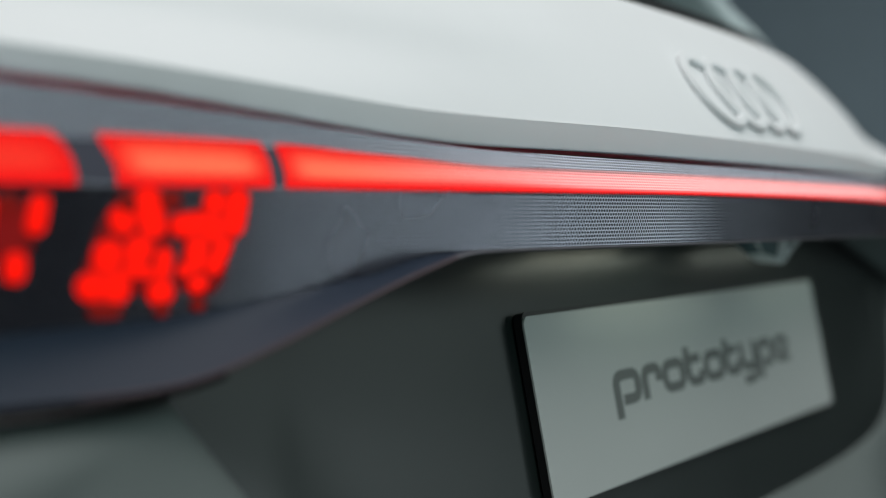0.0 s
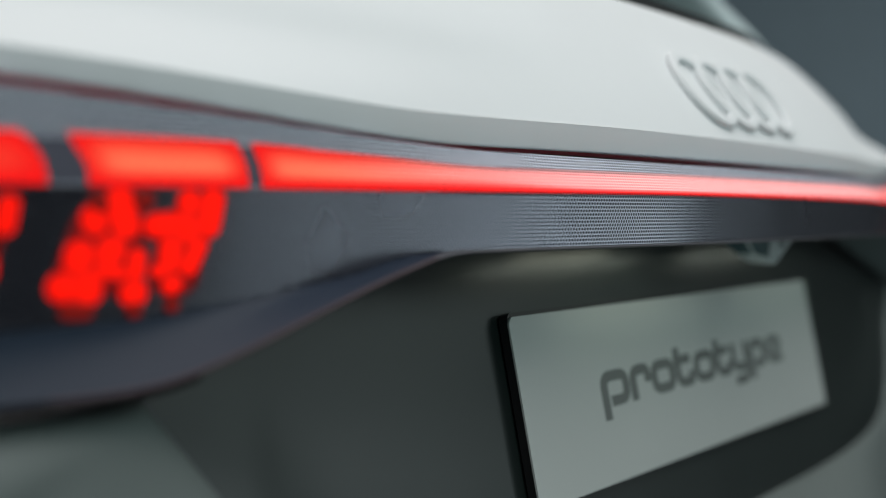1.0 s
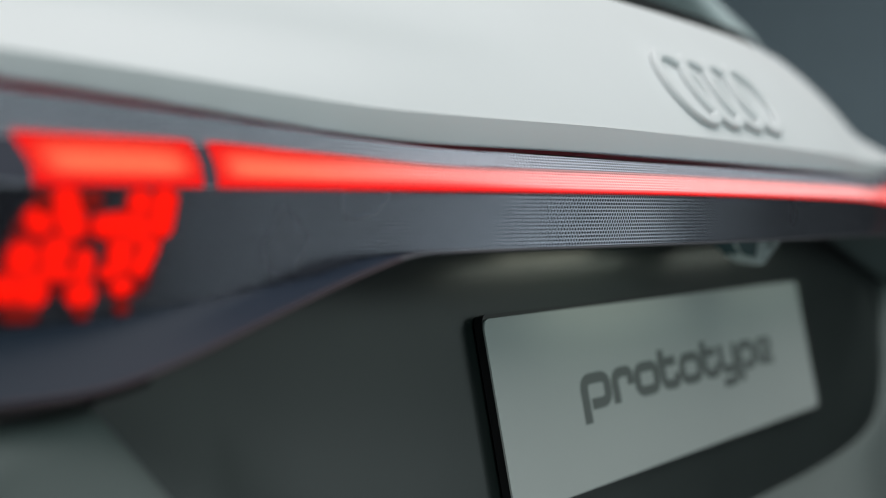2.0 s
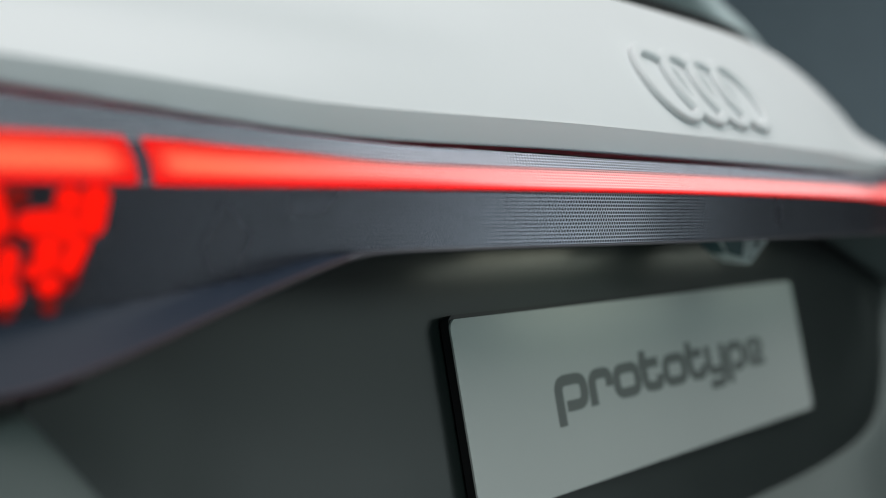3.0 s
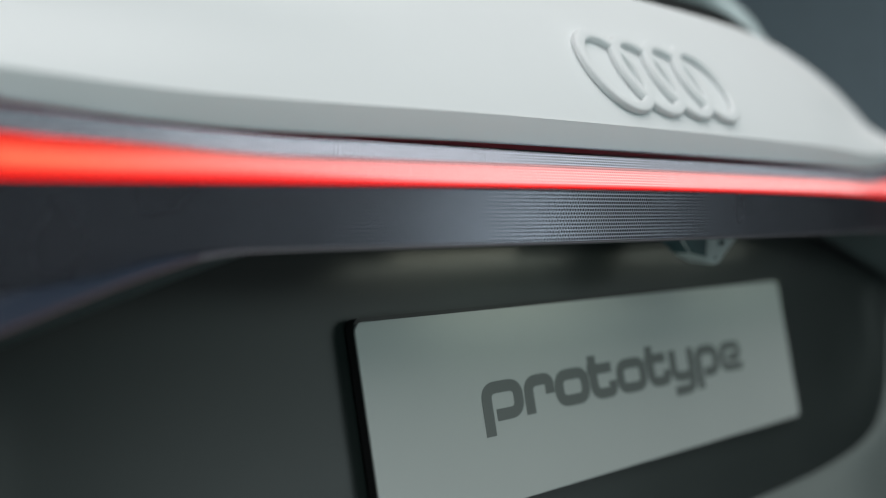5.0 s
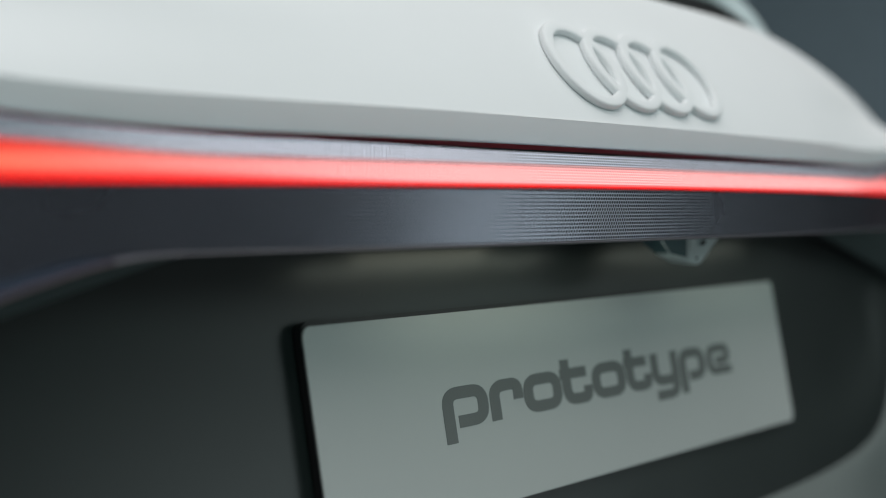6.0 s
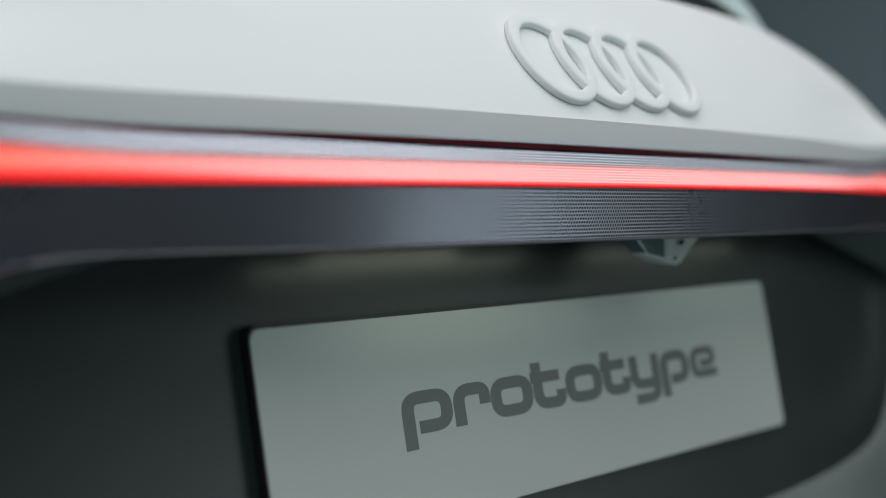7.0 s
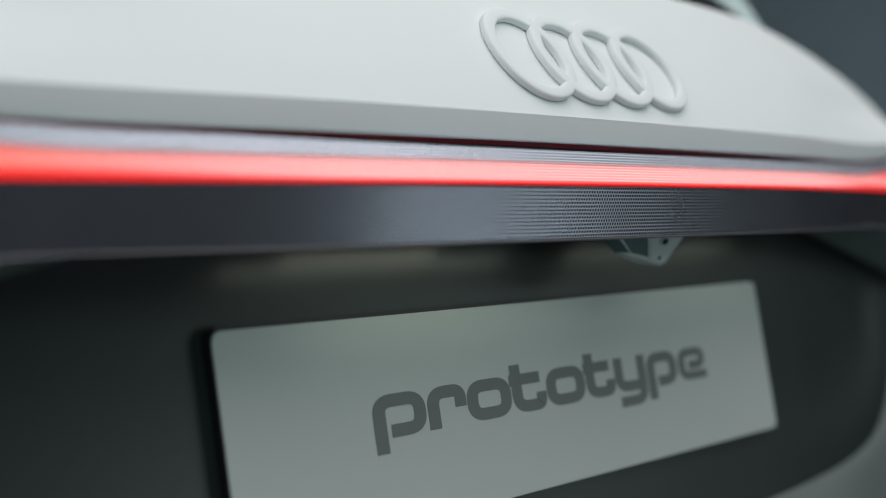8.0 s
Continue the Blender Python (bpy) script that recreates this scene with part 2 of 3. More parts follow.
# ---- shape of the car's tail ----
def ramp(x, x0, r=0.02):
    """A straight rise after |x| = x0, with a soft beginning."""
    d = abs(x) - x0
    return 0.5 * (d + math.sqrt(d * d + r * r)) - (0.5 * (-x0 + math.sqrt(x0 * x0 + r * r)))


def plan(x):
    """How far the tail lies forward of its middle."""
    return 0.145 * x * x + 0.9 * max(0.0, abs(x) - 0.62) ** 2


def bar_y(x):
    return -0.05 + plan(x)


def gate_y(x, z):
    d = z - 1.0065
    return -0.062 + 0.6 * d + 2.5 * d * abs(d) + 0.145 * x * x + 0.010 * (smooth(0.2, 0.36, abs(x)) - smooth(0.42, 0.60, abs(x))) * (1 - smooth(1.008, 1.060, z)) + 0.1643 * smooth(1.0094, 1.0467, z) * max(0.0, abs(x) - 0.1765) ** 1.8


def gate_top(x):
    return 1.104 - 0.2729 * max(0.0, abs(x) - 0.3288) ** 1.407 + 0.0945 * max(0.0, abs(x) - 0.5) ** 2


def crease_z(x):
    return 1.0063 + 0.056 * ramp(x, 0.40)


def lip_z(x):
    return 0.992 + 0.060 * ramp(x, 0.38) + 0.0026 * smooth(0.40, 0.60, abs(x))


def top_z(x):
    return 0.9893 + 0.060 * ramp(x, 0.37) - 0.0016 * (1 - smooth(0.15, 0.36, abs(x)))


RIDGE = 0.9692  # height of the panel's ridge
LEAN = 0.03  # how far its lower face falls back, per metre of height


def stand_out(x):
    """How far the ridge stands out."""
    return 0.006 + 0.026 * (1 - smooth(0.15, 0.50, abs(x)))


def foot_z(x):
    """Lower edge of the panel: level in the middle, falling away beside the recess."""
    return 0.9408 - 0.345 * (ramp(x, 0.416) - ramp(x, 0.556))


def gap_z(x):
    """Where the underside of the panel meets the recess."""
    return 0.9408 - 0.257 * (ramp(x, 0.328) - ramp(x, 0.534))


def foot_y(x):
    """The panel's foot lies under its face in the middle and flares out beside the recess."""
    return bar_y(x) - stand_out(x) + LEAN * (RIDGE - foot_z(x)) - 0.020 * smooth(0.36, 0.43, abs(x)) + 0.010 * smooth(0.50, 0.64, abs(x))


def fold_z(x):
    """Where the flare begins."""
    return max(foot_z(x) + 0.0008, 0.9412 - 0.20 * ramp(x, 0.395) + 0.08 * ramp(x, 0.45) + 0.09 * ramp(x, 0.54))


def tilt(x):
    """How far the top edge of the lamp panel lies back from its ridge."""
    return 0.016 - 0.016 * smooth(0.27, 0.54, abs(x))


def upper_face(x, s, h=0.0):
    """A point on the lamp panel above its ridge: s from 0 at the ridge to 1 at the top, h proud of it."""
    dz, dy = top_z(x) - RIDGE, tilt(x)
    n = math.hypot(dz, dy)
    return (x, bar_y(x) - stand_out(x) + max(0.0, s) * dy - h * dz / n, RIDGE + s * dz + h * dy / n)


def lower_face(x, z, h=0.0):
    f, b = fold_z(x), foot_z(x)
    y = bar_y(x) - stand_out(x) + LEAN * (RIDGE - max(z, f))
    if z < f:
        y += (foot_y(x) - y) * min(1.0, (f - z) / max(1e-5, f - b)) ** 1.6
    return (x, y - h, z)


# ---- setting ----
def slab(name, cx, cy, cz, sx, sy, sz, material, label, category):
    ob = part(name, box(cx, cy, cz, sx, sy, sz), material)
    return tagged(ob, label, category, kind="structure")


slab("floor", 0, 1.5, -0.05, 12, 12, 0.1, FLOOR, "smooth grey studio floor under the car", "floor")
slab("wall_north", 0, 7.55, 2.25, 12, 0.1, 4.5, WALL, "plain blue-grey studio wall behind the car", "wall")
# the black walls are out of view, added so the tail's gloss reflects darkness
slab("wall_south", 0, -4.55, 2.25, 12, 0.1, 4.5, CEIL, "unseen black wall facing the tail, added to darken its reflections", "wall")
slab("wall_east", 6.05, 4.2, 2.25, 0.1, 6.6, 4.5, WALL, "plain blue-grey studio side wall", "wall")
slab("wall_southeast", 6.05, -1.8, 2.25, 0.1, 5.4, 4.5, CEIL, "unseen black wall piece, added to darken reflections in the tail", "wall")
slab("wall_west", -6.05, 1.5, 2.25, 0.1, 12, 4.5, CEIL, "unseen black side wall, added to darken reflections", "wall")
slab("ceiling", 0, 1.5, 4.55, 12.2, 12.2, 0.1, CEIL, "plain black studio ceiling", "ceiling")

# ---- car ----
car = tagged(new("car"), "matt white and grey prototype car with lit red rear lights", "car")

XS = span(-0.74, 0.74, 149)
# tailgate skin: rounded crease, face leaning forward, rolled top edge
def gate_row(f):
    """A row of the face at the share f of its height, from 1.2 mm above the crease."""
    return [(x, gate_y(x, z), z) for x, z in ((x, crease_z(x) + 0.0012 + (gate_top(x) - crease_z(x)) * f) for x in XS)]


rows = [gate_row(f) for f in [0.0, 0.012] + [k / 14 for k in range(1, 15)]]
top = rows[-1]
rows.append([(x, y + 0.004, z + 0.0025) for x, y, z in top])
rows.append([(x, y + 0.010, z + 0.002) for x, y, z in top])
rows.append([(x, y + 0.016, z - 0.012) for x, y, z in top])
lip = [[(x, gate_y(x, crease_z(x)) - 0.0002, crease_z(x)) for x in XS],
       [(x, gate_y(x, crease_z(x)) + 0.0001, crease_z(x) - 0.0012) for x in XS],
       [(x, gate_y(x, crease_z(x)) + 0.0008, lip_z(x) + 0.0016) for x in XS],
       [(x, gate_y(x, crease_z(x)) + 0.0014, lip_z(x) + 0.0004) for x in XS],
       [(x, gate_y(x, crease_z(x)) + 0.0026, lip_z(x)) for x in XS],
       [(x, gate_y(x, crease_z(x)) + 0.06, lip_z(x) + 0.003) for x in XS]]
tailgate = part("tailgate", lofted(lip[::-1] + rows), WHITE, car, "matt white tailgate with a sharp lower lip", 30)

# dark gap between lip and lamp panel; its seal is coloured red for lamp spill
def seal_y(x):
    return gate_y(x, crease_z(x)) + 0.020 - 0.014 * smooth(0.12, 0.42, abs(x))


part("seal", skin([[(x, seal_y(x), top_z(x) - 0.004) for x in XS], [(x, seal_y(x) + 0.004, lip_z(x) + 0.006) for x in XS]], 0.01), RED_SPILL, car, "rubber seal under the tailgate lip, reddened for the lamp light in the gap")
# black strip put in for the shade low in the gap
GX = span(-0.50, 0.50, 101)
part("gap_shade", skin([[(x, seal_y(x) - 0.0035, top_z(x) - 0.004) for x in GX], [(x, seal_y(x) - 0.0015, top_z(x) + (lip_z(x) - top_z(x)) * (0.60 - 0.55 * smooth(0.22, 0.42, abs(x)))) for x in GX]], 0.001), BLACK, car, "black strip standing for the shade along the foot of the seal")

# lamp panel
PX = span(-0.80, 0.80, 201)
arc = [0.0]
for a, b in zip(PX, PX[1:]):
    arc.append(arc[-1] + math.hypot(b - a, bar_y(b) - bar_y(a)))


def arc_at(x):
    return float(np.interp(x, PX, arc))


def panel_rows():
    """Rows of (point, height along the section) from the top of the panel to its underside."""
    out = []
    specs = []
    for x in PX:
        col = []
        p0 = upper_face(x, 1.0)
        col.append((p0[0], p0[1] + 0.02, p0[2] - 0.002))
        for s in (1.0, 0.85, 0.7, 0.55, 0.4, 0.28, 0.16, 0.05):
            col.append(upper_face(x, s))
        col.append((x, bar_y(x) - stand_out(x) - 0.0003, RIDGE - 0.0003))
        f, b = fold_z(x), foot_z(x)
        for k in (0.06, 0.35, 0.7, 1.0):
            col.append(lower_face(x, RIDGE + (f + 0.0001 - RIDGE) * k))
        e = col[-1]
        col.append((x, e[1] + 0.004, e[2]))
        specs.append(col)
    return [list(r) for r in zip(*specs)]


def uv_panel(ob, height):
    """UV in metres: along the bar, and down its section from the ridge."""
    me = ob.data
    uv = me.uv_layers.new(name="UVMap")
    for loop in me.loops:
        c = me.vertices[loop.vertex_index].co
        uv.data[loop.index].uv = (arc_at(c.x), height(c))


def section_height(c):
    if c.z >= RIDGE - 0.0005:
        return math.hypot(c.z - RIDGE, c.y - bar_y(c.x) + stand_out(c.x)) if c.z < top_z(c.x) + 0.001 else 0.03
    return (c.z - RIDGE) * 1.05


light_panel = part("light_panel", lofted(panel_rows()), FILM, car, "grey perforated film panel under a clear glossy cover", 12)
uv_panel(light_panel, section_height)

# plain trim below the fold
specs = []
for x in PX:
    f, b = fold_z(x) + 0.0001, foot_z(x)
    a = lower_face(x, f)
    col = [(x, a[1] + 0.004, a[2] - 0.0004), (x, a[1] - 0.0002, a[2] - 0.0004)]
    col += [lower_face(x, f - 0.0005 + (b - f + 0.0005) * k) for k in (0.15, 0.3, 0.45, 0.6, 0.75, 0.9, 1.0)]
    e = col[-1]
    col += [(x, e[1] + 0.0012, e[2] - 0.0006), (x, e[1] + 0.004, e[2])]
    specs.append(col)
part("panel_trim", lofted([list(r) for r in zip(*specs)]), TRIM, light_panel, "glossy slate-grey lower trim", 40)


# lower edge of the clear cover, pale for the light it catches, reddish along the slanting sides
rows = []
for dy, dz in ((0.002, 0.0006), (-0.0004, 0.0004), (-0.0008, -0.0002), (-0.0004, -0.0009), (0.0030, -0.0012)):
    rows.append([(x, lower_face(x, foot_z(x))[1] + dy, foot_z(x) + dz) for x in span(-0.41, 0.41, 83)])
part("cover_edge", lofted(rows), EDGE_GLINT, light_panel, "lower edge of the clear cover, coloured pale for the light it catches", 60)
for side in (-1, 1):
    rows = []
    for dy, dz in ((0.001, 0.0005), (-0.0006, 0.0003), (-0.0010, -0.0004), (-0.0004, -0.0012), (0.0060, -0.0014)):
        rows.append([(side * x, lower_face(x, foot_z(x))[1] + dy, foot_z(x) + dz) for x in span(0.41, 0.60, 39)])
    part("cover_edge", lofted(rows), EDGE_RED, light_panel, "thin reddish lower edge of the cover", 60)


def strip_top(x):
    """Upper edge of the lit strip, as a share of the face above the ridge."""
    z = 0.9812 + 0.044 * (ramp(x, 0.36) - ramp(x, 0.51))
    return (z - RIDGE) / (top_z(x) - RIDGE)


def light_segment(x_low, x_high, slant_low, slant_high):
    """A lit piece of the light bar, slightly proud of the film, with slanted ends."""
    n = max(12, int(abs(x_high - x_low) / 0.006))
    rows = []
    ss = (-1.0, 0.0, 0.04, 0.12, 0.2, 0.3, 0.4, 0.5, 0.6, 0.7, 0.8, 0.9, 0.96, 1.0)
    for s in ss:
        row = []
        for k in range(n + 1):
            t = k / n
            a = x_low + slant_low * (smooth(0.2, 1.1, s) if slant_low < 0 else max(0.0, s) ** 2.5)
            b = x_high + slant_high * (smooth(0.2, 1.1, s) if slant_high > 0 else max(0.0, s) ** 2.5)
            x = a + (b - a) * t
            row.append(upper_face(x, s * strip_top(x), 0.0004) if s >= 0 else lower_face(x, RIDGE - 0.0007, 0.0003))
        rows.append(row)
    seg = part("light_segment", lofted(rows), STRIP if x_low * x_high < 0 else SIDE_STRIP, light_panel, "glowing red lamp segment")
    uv_panel(seg, section_height)
    level = seg.data.attributes.new("level", "FLOAT", "POINT")
    white_sheen = seg.data.attributes.new("white_sheen", "FLOAT", "POINT")
    core = seg.data.attributes.new("core", "FLOAT", "POINT")
    i = 0
    for s in ss:
        for k in range(n + 1):
            t = k / n
            d = min(t, 1 - t) * abs(x_high - x_low)
            w = smooth(0.34, 0.46, abs(x_low + (x_high - x_low) * t))
            u = abs(x_low + (x_high - x_low) * t)
            dip = 1 - 0.2 * smooth(0.2, 0.34, u) * (1 - smooth(0.34, 0.44, u))
            e = 0.05 + 0.95 * smooth(0.24, 0.46, u)
            core.data[i].value = (1 - w) * dip * smooth(0.02 + 0.08 * e, 0.18 + 0.6 * e, s) + w * (1 - 0.8 * smooth(0.58, 0.60, u)) * smooth(0.08, 0.40, s) * smooth(1.02, 0.45, s) * smooth(0.0, 0.016, d)
            # pink of the studio light reflected along the strip, put into its colour
            white_sheen.data[i].value = 1 - smooth(0.28, 0.48, u if x_low + (x_high - x_low) * t < 0 else u - 0.14)
            level.data[i].value = w + (1 - w) * (0.22 + 0.78 * smooth(1.0, 0.68, s))
            i += 1
    return seg


light_segment(-0.4945, 0.4945, -0.005, 0.005)
for side in (-1, 1):
    for a, b, da, db in ((-0.576, -0.5015, -0.0085, -0.007), (-0.672, -0.5925, 0.0, -0.011)):
        if side < 0:
            light_segment(a, b, da, db)
        else:
            light_segment(-b, -a, -db, -da)

# dark dividers between the lit segments
for side in (-1, 1):
    for a, b in ((0.568, 0.604), (0.484, 0.508)):
        rows = [[lower_face(side * x, RIDGE - 0.0010, 0.0002) for x in span(a, b, 9)]]
        for q in (0.0, 0.3, 0.6, 0.9):
            rows.append([upper_face(side * x, q * strip_top(x), 0.0002) for x in span(a, b, 9)])
        part("divider", lofted(rows), DIVIDER, light_panel, "dark divider between lamp segments")

# small lit elements below the strip: x, z of both ends, half width
BEADS = [
    (-0.5625, 0.9632, -0.5603, 0.9537, 0.0052), (-0.5736, 0.9567, -0.5732, 0.955, 0.0045), (-0.5791, 0.944, -0.5799, 0.941, 0.0050),
    (-0.5861, 0.932, -0.5851, 0.932, 0.0051), (-0.576, 0.933, -0.5763, 0.93, 0.0050), (-0.566, 0.9455, -0.5672, 0.9434, 0.0051),
    (-0.5707, 0.9375, -0.5623, 0.9365, 0.0026), (-0.5549, 0.942, -0.5557, 0.9365, 0.0033), (-0.5564, 0.9293, -0.5564, 0.9285, 0.0047),
    (-0.5312, 0.9633, -0.5312, 0.962, 0.0043), (-0.5201, 0.9635, -0.5223, 0.954, 0.0048), (-0.5467, 0.954, -0.5347, 0.9546, 0.0045),
    (-0.532, 0.954, -0.532, 0.9517, 0.0050), (-0.5395, 0.946, -0.5403, 0.94, 0.0043), (-0.5269, 0.946, -0.5316, 0.938, 0.0035),
    (-0.5397, 0.931, -0.5387, 0.9314, 0.0034), (-0.5462, 0.9367, -0.5443, 0.9367, 0.0025)]
DIM = [(-0.5531, 0.9638, -0.5518, 0.9638, 0.0031), (-0.5844, 0.9231, -0.5772, 0.9227, 0.0026), (-0.5561, 0.9222, -0.5561, 0.922, 0.0025),
       (-0.5394, 0.9232, -0.5389, 0.9231, 0.0024), (-0.5722, 0.9632, -0.5716, 0.9623, 0.0028)]
OUTER = [(-0.6073, 0.962, -0.6088, 0.9544, 0.0031), (-0.6163, 0.9416, -0.6166, 0.938, 0.0034), (-0.6292, 0.9615, -0.6305, 0.9545, 0.0040),
         (-0.6352, 0.9386, -0.6353, 0.9346, 0.0040)]
OUTER_DIM = [(-0.6192, 0.9626, -0.6197, 0.961, 0.0028)]
# wide glowing patches under the elements, added as their red halo
HALOS = [(-0.5718, 0.952, -0.5781, 0.9373, 0.0081), (-0.5621, 0.949, -0.5623, 0.9367, 0.0077), (-0.5306, 0.954, -0.5376, 0.936, 0.0086), (-0.6177, 0.955, -0.6189, 0.95, 0.0072)]
STEP = [0]
WIDER = 1.2  # the lenses are wider than high


def bead(x0, z0, x1, z1, r, material, name):
    """A rounded, slightly domed lens lying on the lower face of the panel."""
    r *= 1.18
    dx, dz = (x1 - x0) / WIDER, z1 - z0
    n = math.hypot(dx, dz)
    ux, uz = (dx / n, dz / n) if n > 1e-6 else (1.0, 0.0)
    bm = bmesh.new()
    rings = []
    STEP[0] += 1
    for f, h in ((1.0, 0.0002), (0.9, 0.0004), (0.5, 0.0005)):
        ring = []
        for k in range(20):
            a = 2 * math.pi * k / 20
            c, s = math.cos(a), math.sin(a)
            ex, ez = (x1, z1) if c >= 0 else (x0, z0)
            p = (ex + f * r * WIDER * (c * ux - s * uz), ez + f * r * (c * uz + s * ux))
            ring.append(bm.verts.new(lower_face(p[0], p[1], h + 0.000025 * STEP[0])))
        rings.append(ring)
    for a, b in zip(rings, rings[1:]):
        for k in range(20):
            bm.faces.new((a[k], a[(k + 1) % 20], b[(k + 1) % 20], b[k]))
    bm.faces.new(rings[-1])
    return part(name, bm, material, light_panel)


for side in (-1, 1):
    STEP[0] = 0
    for mat, group, name in ((HALO, HALOS, "led_halo"), (BEAD, BEADS + OUTER, "led_element"), (FAINT, DIM + OUTER_DIM, "faint_led_element")):
        for x0, z0, x1, z1, r in group:
            ob = bead(-side * x0, z0, -side * x1, z1, r, mat, name)
            at = ob.data.attributes.new("core", "FLOAT", "POINT")
            for i in range(len(ob.data.vertices)):
                at.data[i].value = 1.0 if i >= 40 else 0.4

# black seal between the panel and the bumper, and the dark underside of the panel over the recess
for side in (-1, 1):
    rows = []
    for dy, dz in ((0.0015, -0.0010), (0.0005, -0.0040), (0.014, -0.0062), (0.060, -0.0062)):
        rows.append([(side * x, lower_face(x, foot_z(x))[1] + dy, foot_z(x) + dz) for x in span(0.540, 0.80, 40)])
    part("panel_seal", lofted(rows), RUBBER, car, "black rubber seal under the light panel")
front, back, gap = [], [], []
for u in span(-1, 1, 161):
    a, d = min(abs(u), 0.5), max(0.0, abs(u) - 0.5) * 2
    xf, xb = math.copysign(0.80 * a + 0.17 * d, u), math.copysign(0.656 * a + 0.212 * d, u)
    front.append((xf, foot_y(xf) + 0.0035, foot_z(xf)))
    back.append((xb, -0.003, gap_z(xb)))
    gap.append((xb, 0.020, gap_z(xb) + 0.001))
rows = [[tuple(p + (q - p) * k for p, q in zip(f, b)) for f, b in zip(front, back)] for k in (0.0, 0.3, 0.6, 0.85, 1.0)]
part("panel_underside", lofted(rows), UNDER, light_panel, "dark grey underside of the light panel")
part("gap_lining", lofted([back, [tuple((p + q) / 2 for p, q in zip(b, g)) for b, g in zip(back, gap)], gap]), BLACK, light_panel, "black lining of the gap above the recess")

# ---- recess with the number plate, and the bumper below ----
EDGE = [(0.0, 0.7405), (0.12, 0.7405), (0.22, 0.7410), (0.31, 0.7440), (0.391, 0.752), (0.443, 0.768), (0.481, 0.800), (0.505, 0.842), (0.541, 0.885), (0.65, 0.884), (0.80, 0.884), (0.95, 0.884)]


def edge_point(s):
    """A point on the recess's lower edge; s from 0 in the middle to 1 at the corner and 2 at the flank."""
    n = 8 if s <= 1 else 3
    f = s * 8 if s <= 1 else 8 + (s - 1) * 3
    i = min(int(f), len(EDGE) - 2)
    g = f - i
    pts = [EDGE[max(0, i - 1)], EDGE[i], EDGE[i + 1], EDGE[min(len(EDGE) - 1, i + 2)]]
    if i in (7, 8):
        return tuple(a + (b - a) * g for a, b in zip(pts[1], pts[2]))
    return tuple(0.5 * (2 * p1 + (p2 - p0) * g + (2 * p0 - 5 * p1 + 4 * p2 - p3) * g * g + (3 * p1 - p0 - 3 * p2 + p3) * g ** 3) for p0, p1, p2, p3 in zip(*pts))


def floor_y(x, z):
    return 0.0085 - 0.19 * (0.9 - z)


def edge_y(x, z):
    t = smooth(0.53, 0.66, abs(x))
    return (1 - t) * (0.0050 - 0.19 * (0.9 - z)) + t * (bar_y(x) + 0.004)


SS = span(0, 1, 65)
half = []
for s in SS:
    x, z = edge_point(s)
    col = []
    for f in (0.0, 0.1, 0.2, 0.3, 0.4, 0.5, 0.6, 0.7, 0.78, 0.85, 0.9, 0.94, 0.97, 0.99, 1.0):
        zt = gap_z(x * 0.86) + 0.003
        px, pz = x * 0.86 + x * 0.14 * f, zt + (z - zt) * f
        d = math.hypot((x - px) * 1.0, z - pz)
        g = (1 - min(1.0, d / 0.065)) ** 2
        col.append((px, floor_y(px, pz) * (1 - g) + edge_y(x, z) * g, pz))
    half.append(col)
cols = [[(-x, y, z) for x, y, z in c] for c in half[:0:-1]] + half
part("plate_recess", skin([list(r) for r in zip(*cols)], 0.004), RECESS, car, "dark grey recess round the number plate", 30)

half = []
for s in span(0, 1, 65) + span(1, 2, 25)[1:]:
    x, z = edge_point(s)
    if s <= 1:
        a = s ** 2.2
        tx, tz = x + (0.93 - 0.541) * a, 0.60 + 0.10 * a
    else:
        tx, tz = 0.93 + 0.02 * (s - 1), 0.70
    col = []
    for f in (0.0, 0.003, 0.007, 0.012, 0.02, 0.035, 0.06, 0.1, 0.16, 0.24, 0.34, 0.46, 0.6, 0.8, 1.0):
        px, pz = x + (tx - x) * f, z + (tz - z) * f
        r = math.hypot(px - x, pz - z)
        y0 = edge_y(x, z) + plan(px) - plan(x)
        swell = 0.075 - 0.071 * smooth(0.20, 0.52, s)
        lean = 0.015 * smooth(0.55, 0.85, s) * (1 - math.exp(-r / 0.030))
        col.append((px, y0 - swell * (1 - math.exp(-r / 0.075)) - 0.006 * (1 - math.exp(-r / 0.0070)) - lean, pz))
    e = col[-1]
    for k in (0.2, 0.45, 0.75, 1.0):
        col.append((e[0], e[1] + 0.12 * k * k, e[2] + (0.26 - e[2]) * k))
    half.append(col)
cols = [[(-x, y, z) for x, y, z in c] for c in half[:0:-1]] + half
bumper = part("rear_bumper", skin([list(r) for r in zip(*cols)], 0.004), GREY, car, "matt grey rear bumper bulging out below the recess", 42)

# black slots in the corners of the bumper
tree = BVHTree.FromObject(bumper, bpy.context.evaluated_depsgraph_get())
for side in (-1, 1):
    rows = []
    for t in span(0, 1, 9):
        z = 0.738 - 0.15 * t
        row = []
        for u in span(0, 1, 9):
            x = side * (0.494 + 0.02 * (1 - math.sin(math.pi * min(1.0, 0.15 + t))) * (1 - u) + 0.10 * u)
            hit = tree.ray_cast(Vector((x, -2.0, z)), Vector((0, 1, 0)))[0]
            edge = t in (0.0, 1.0) or u in (0.0, 1.0)
            row.append((x, hit.y + (0.002 if edge else -0.0025), z))
        rows.append(row)
    part("bumper_slot", lofted(rows), BLACK, car, "black slot in the bumper corner")

# number plate on a black holder
LEAN_PLATE = radians(11)


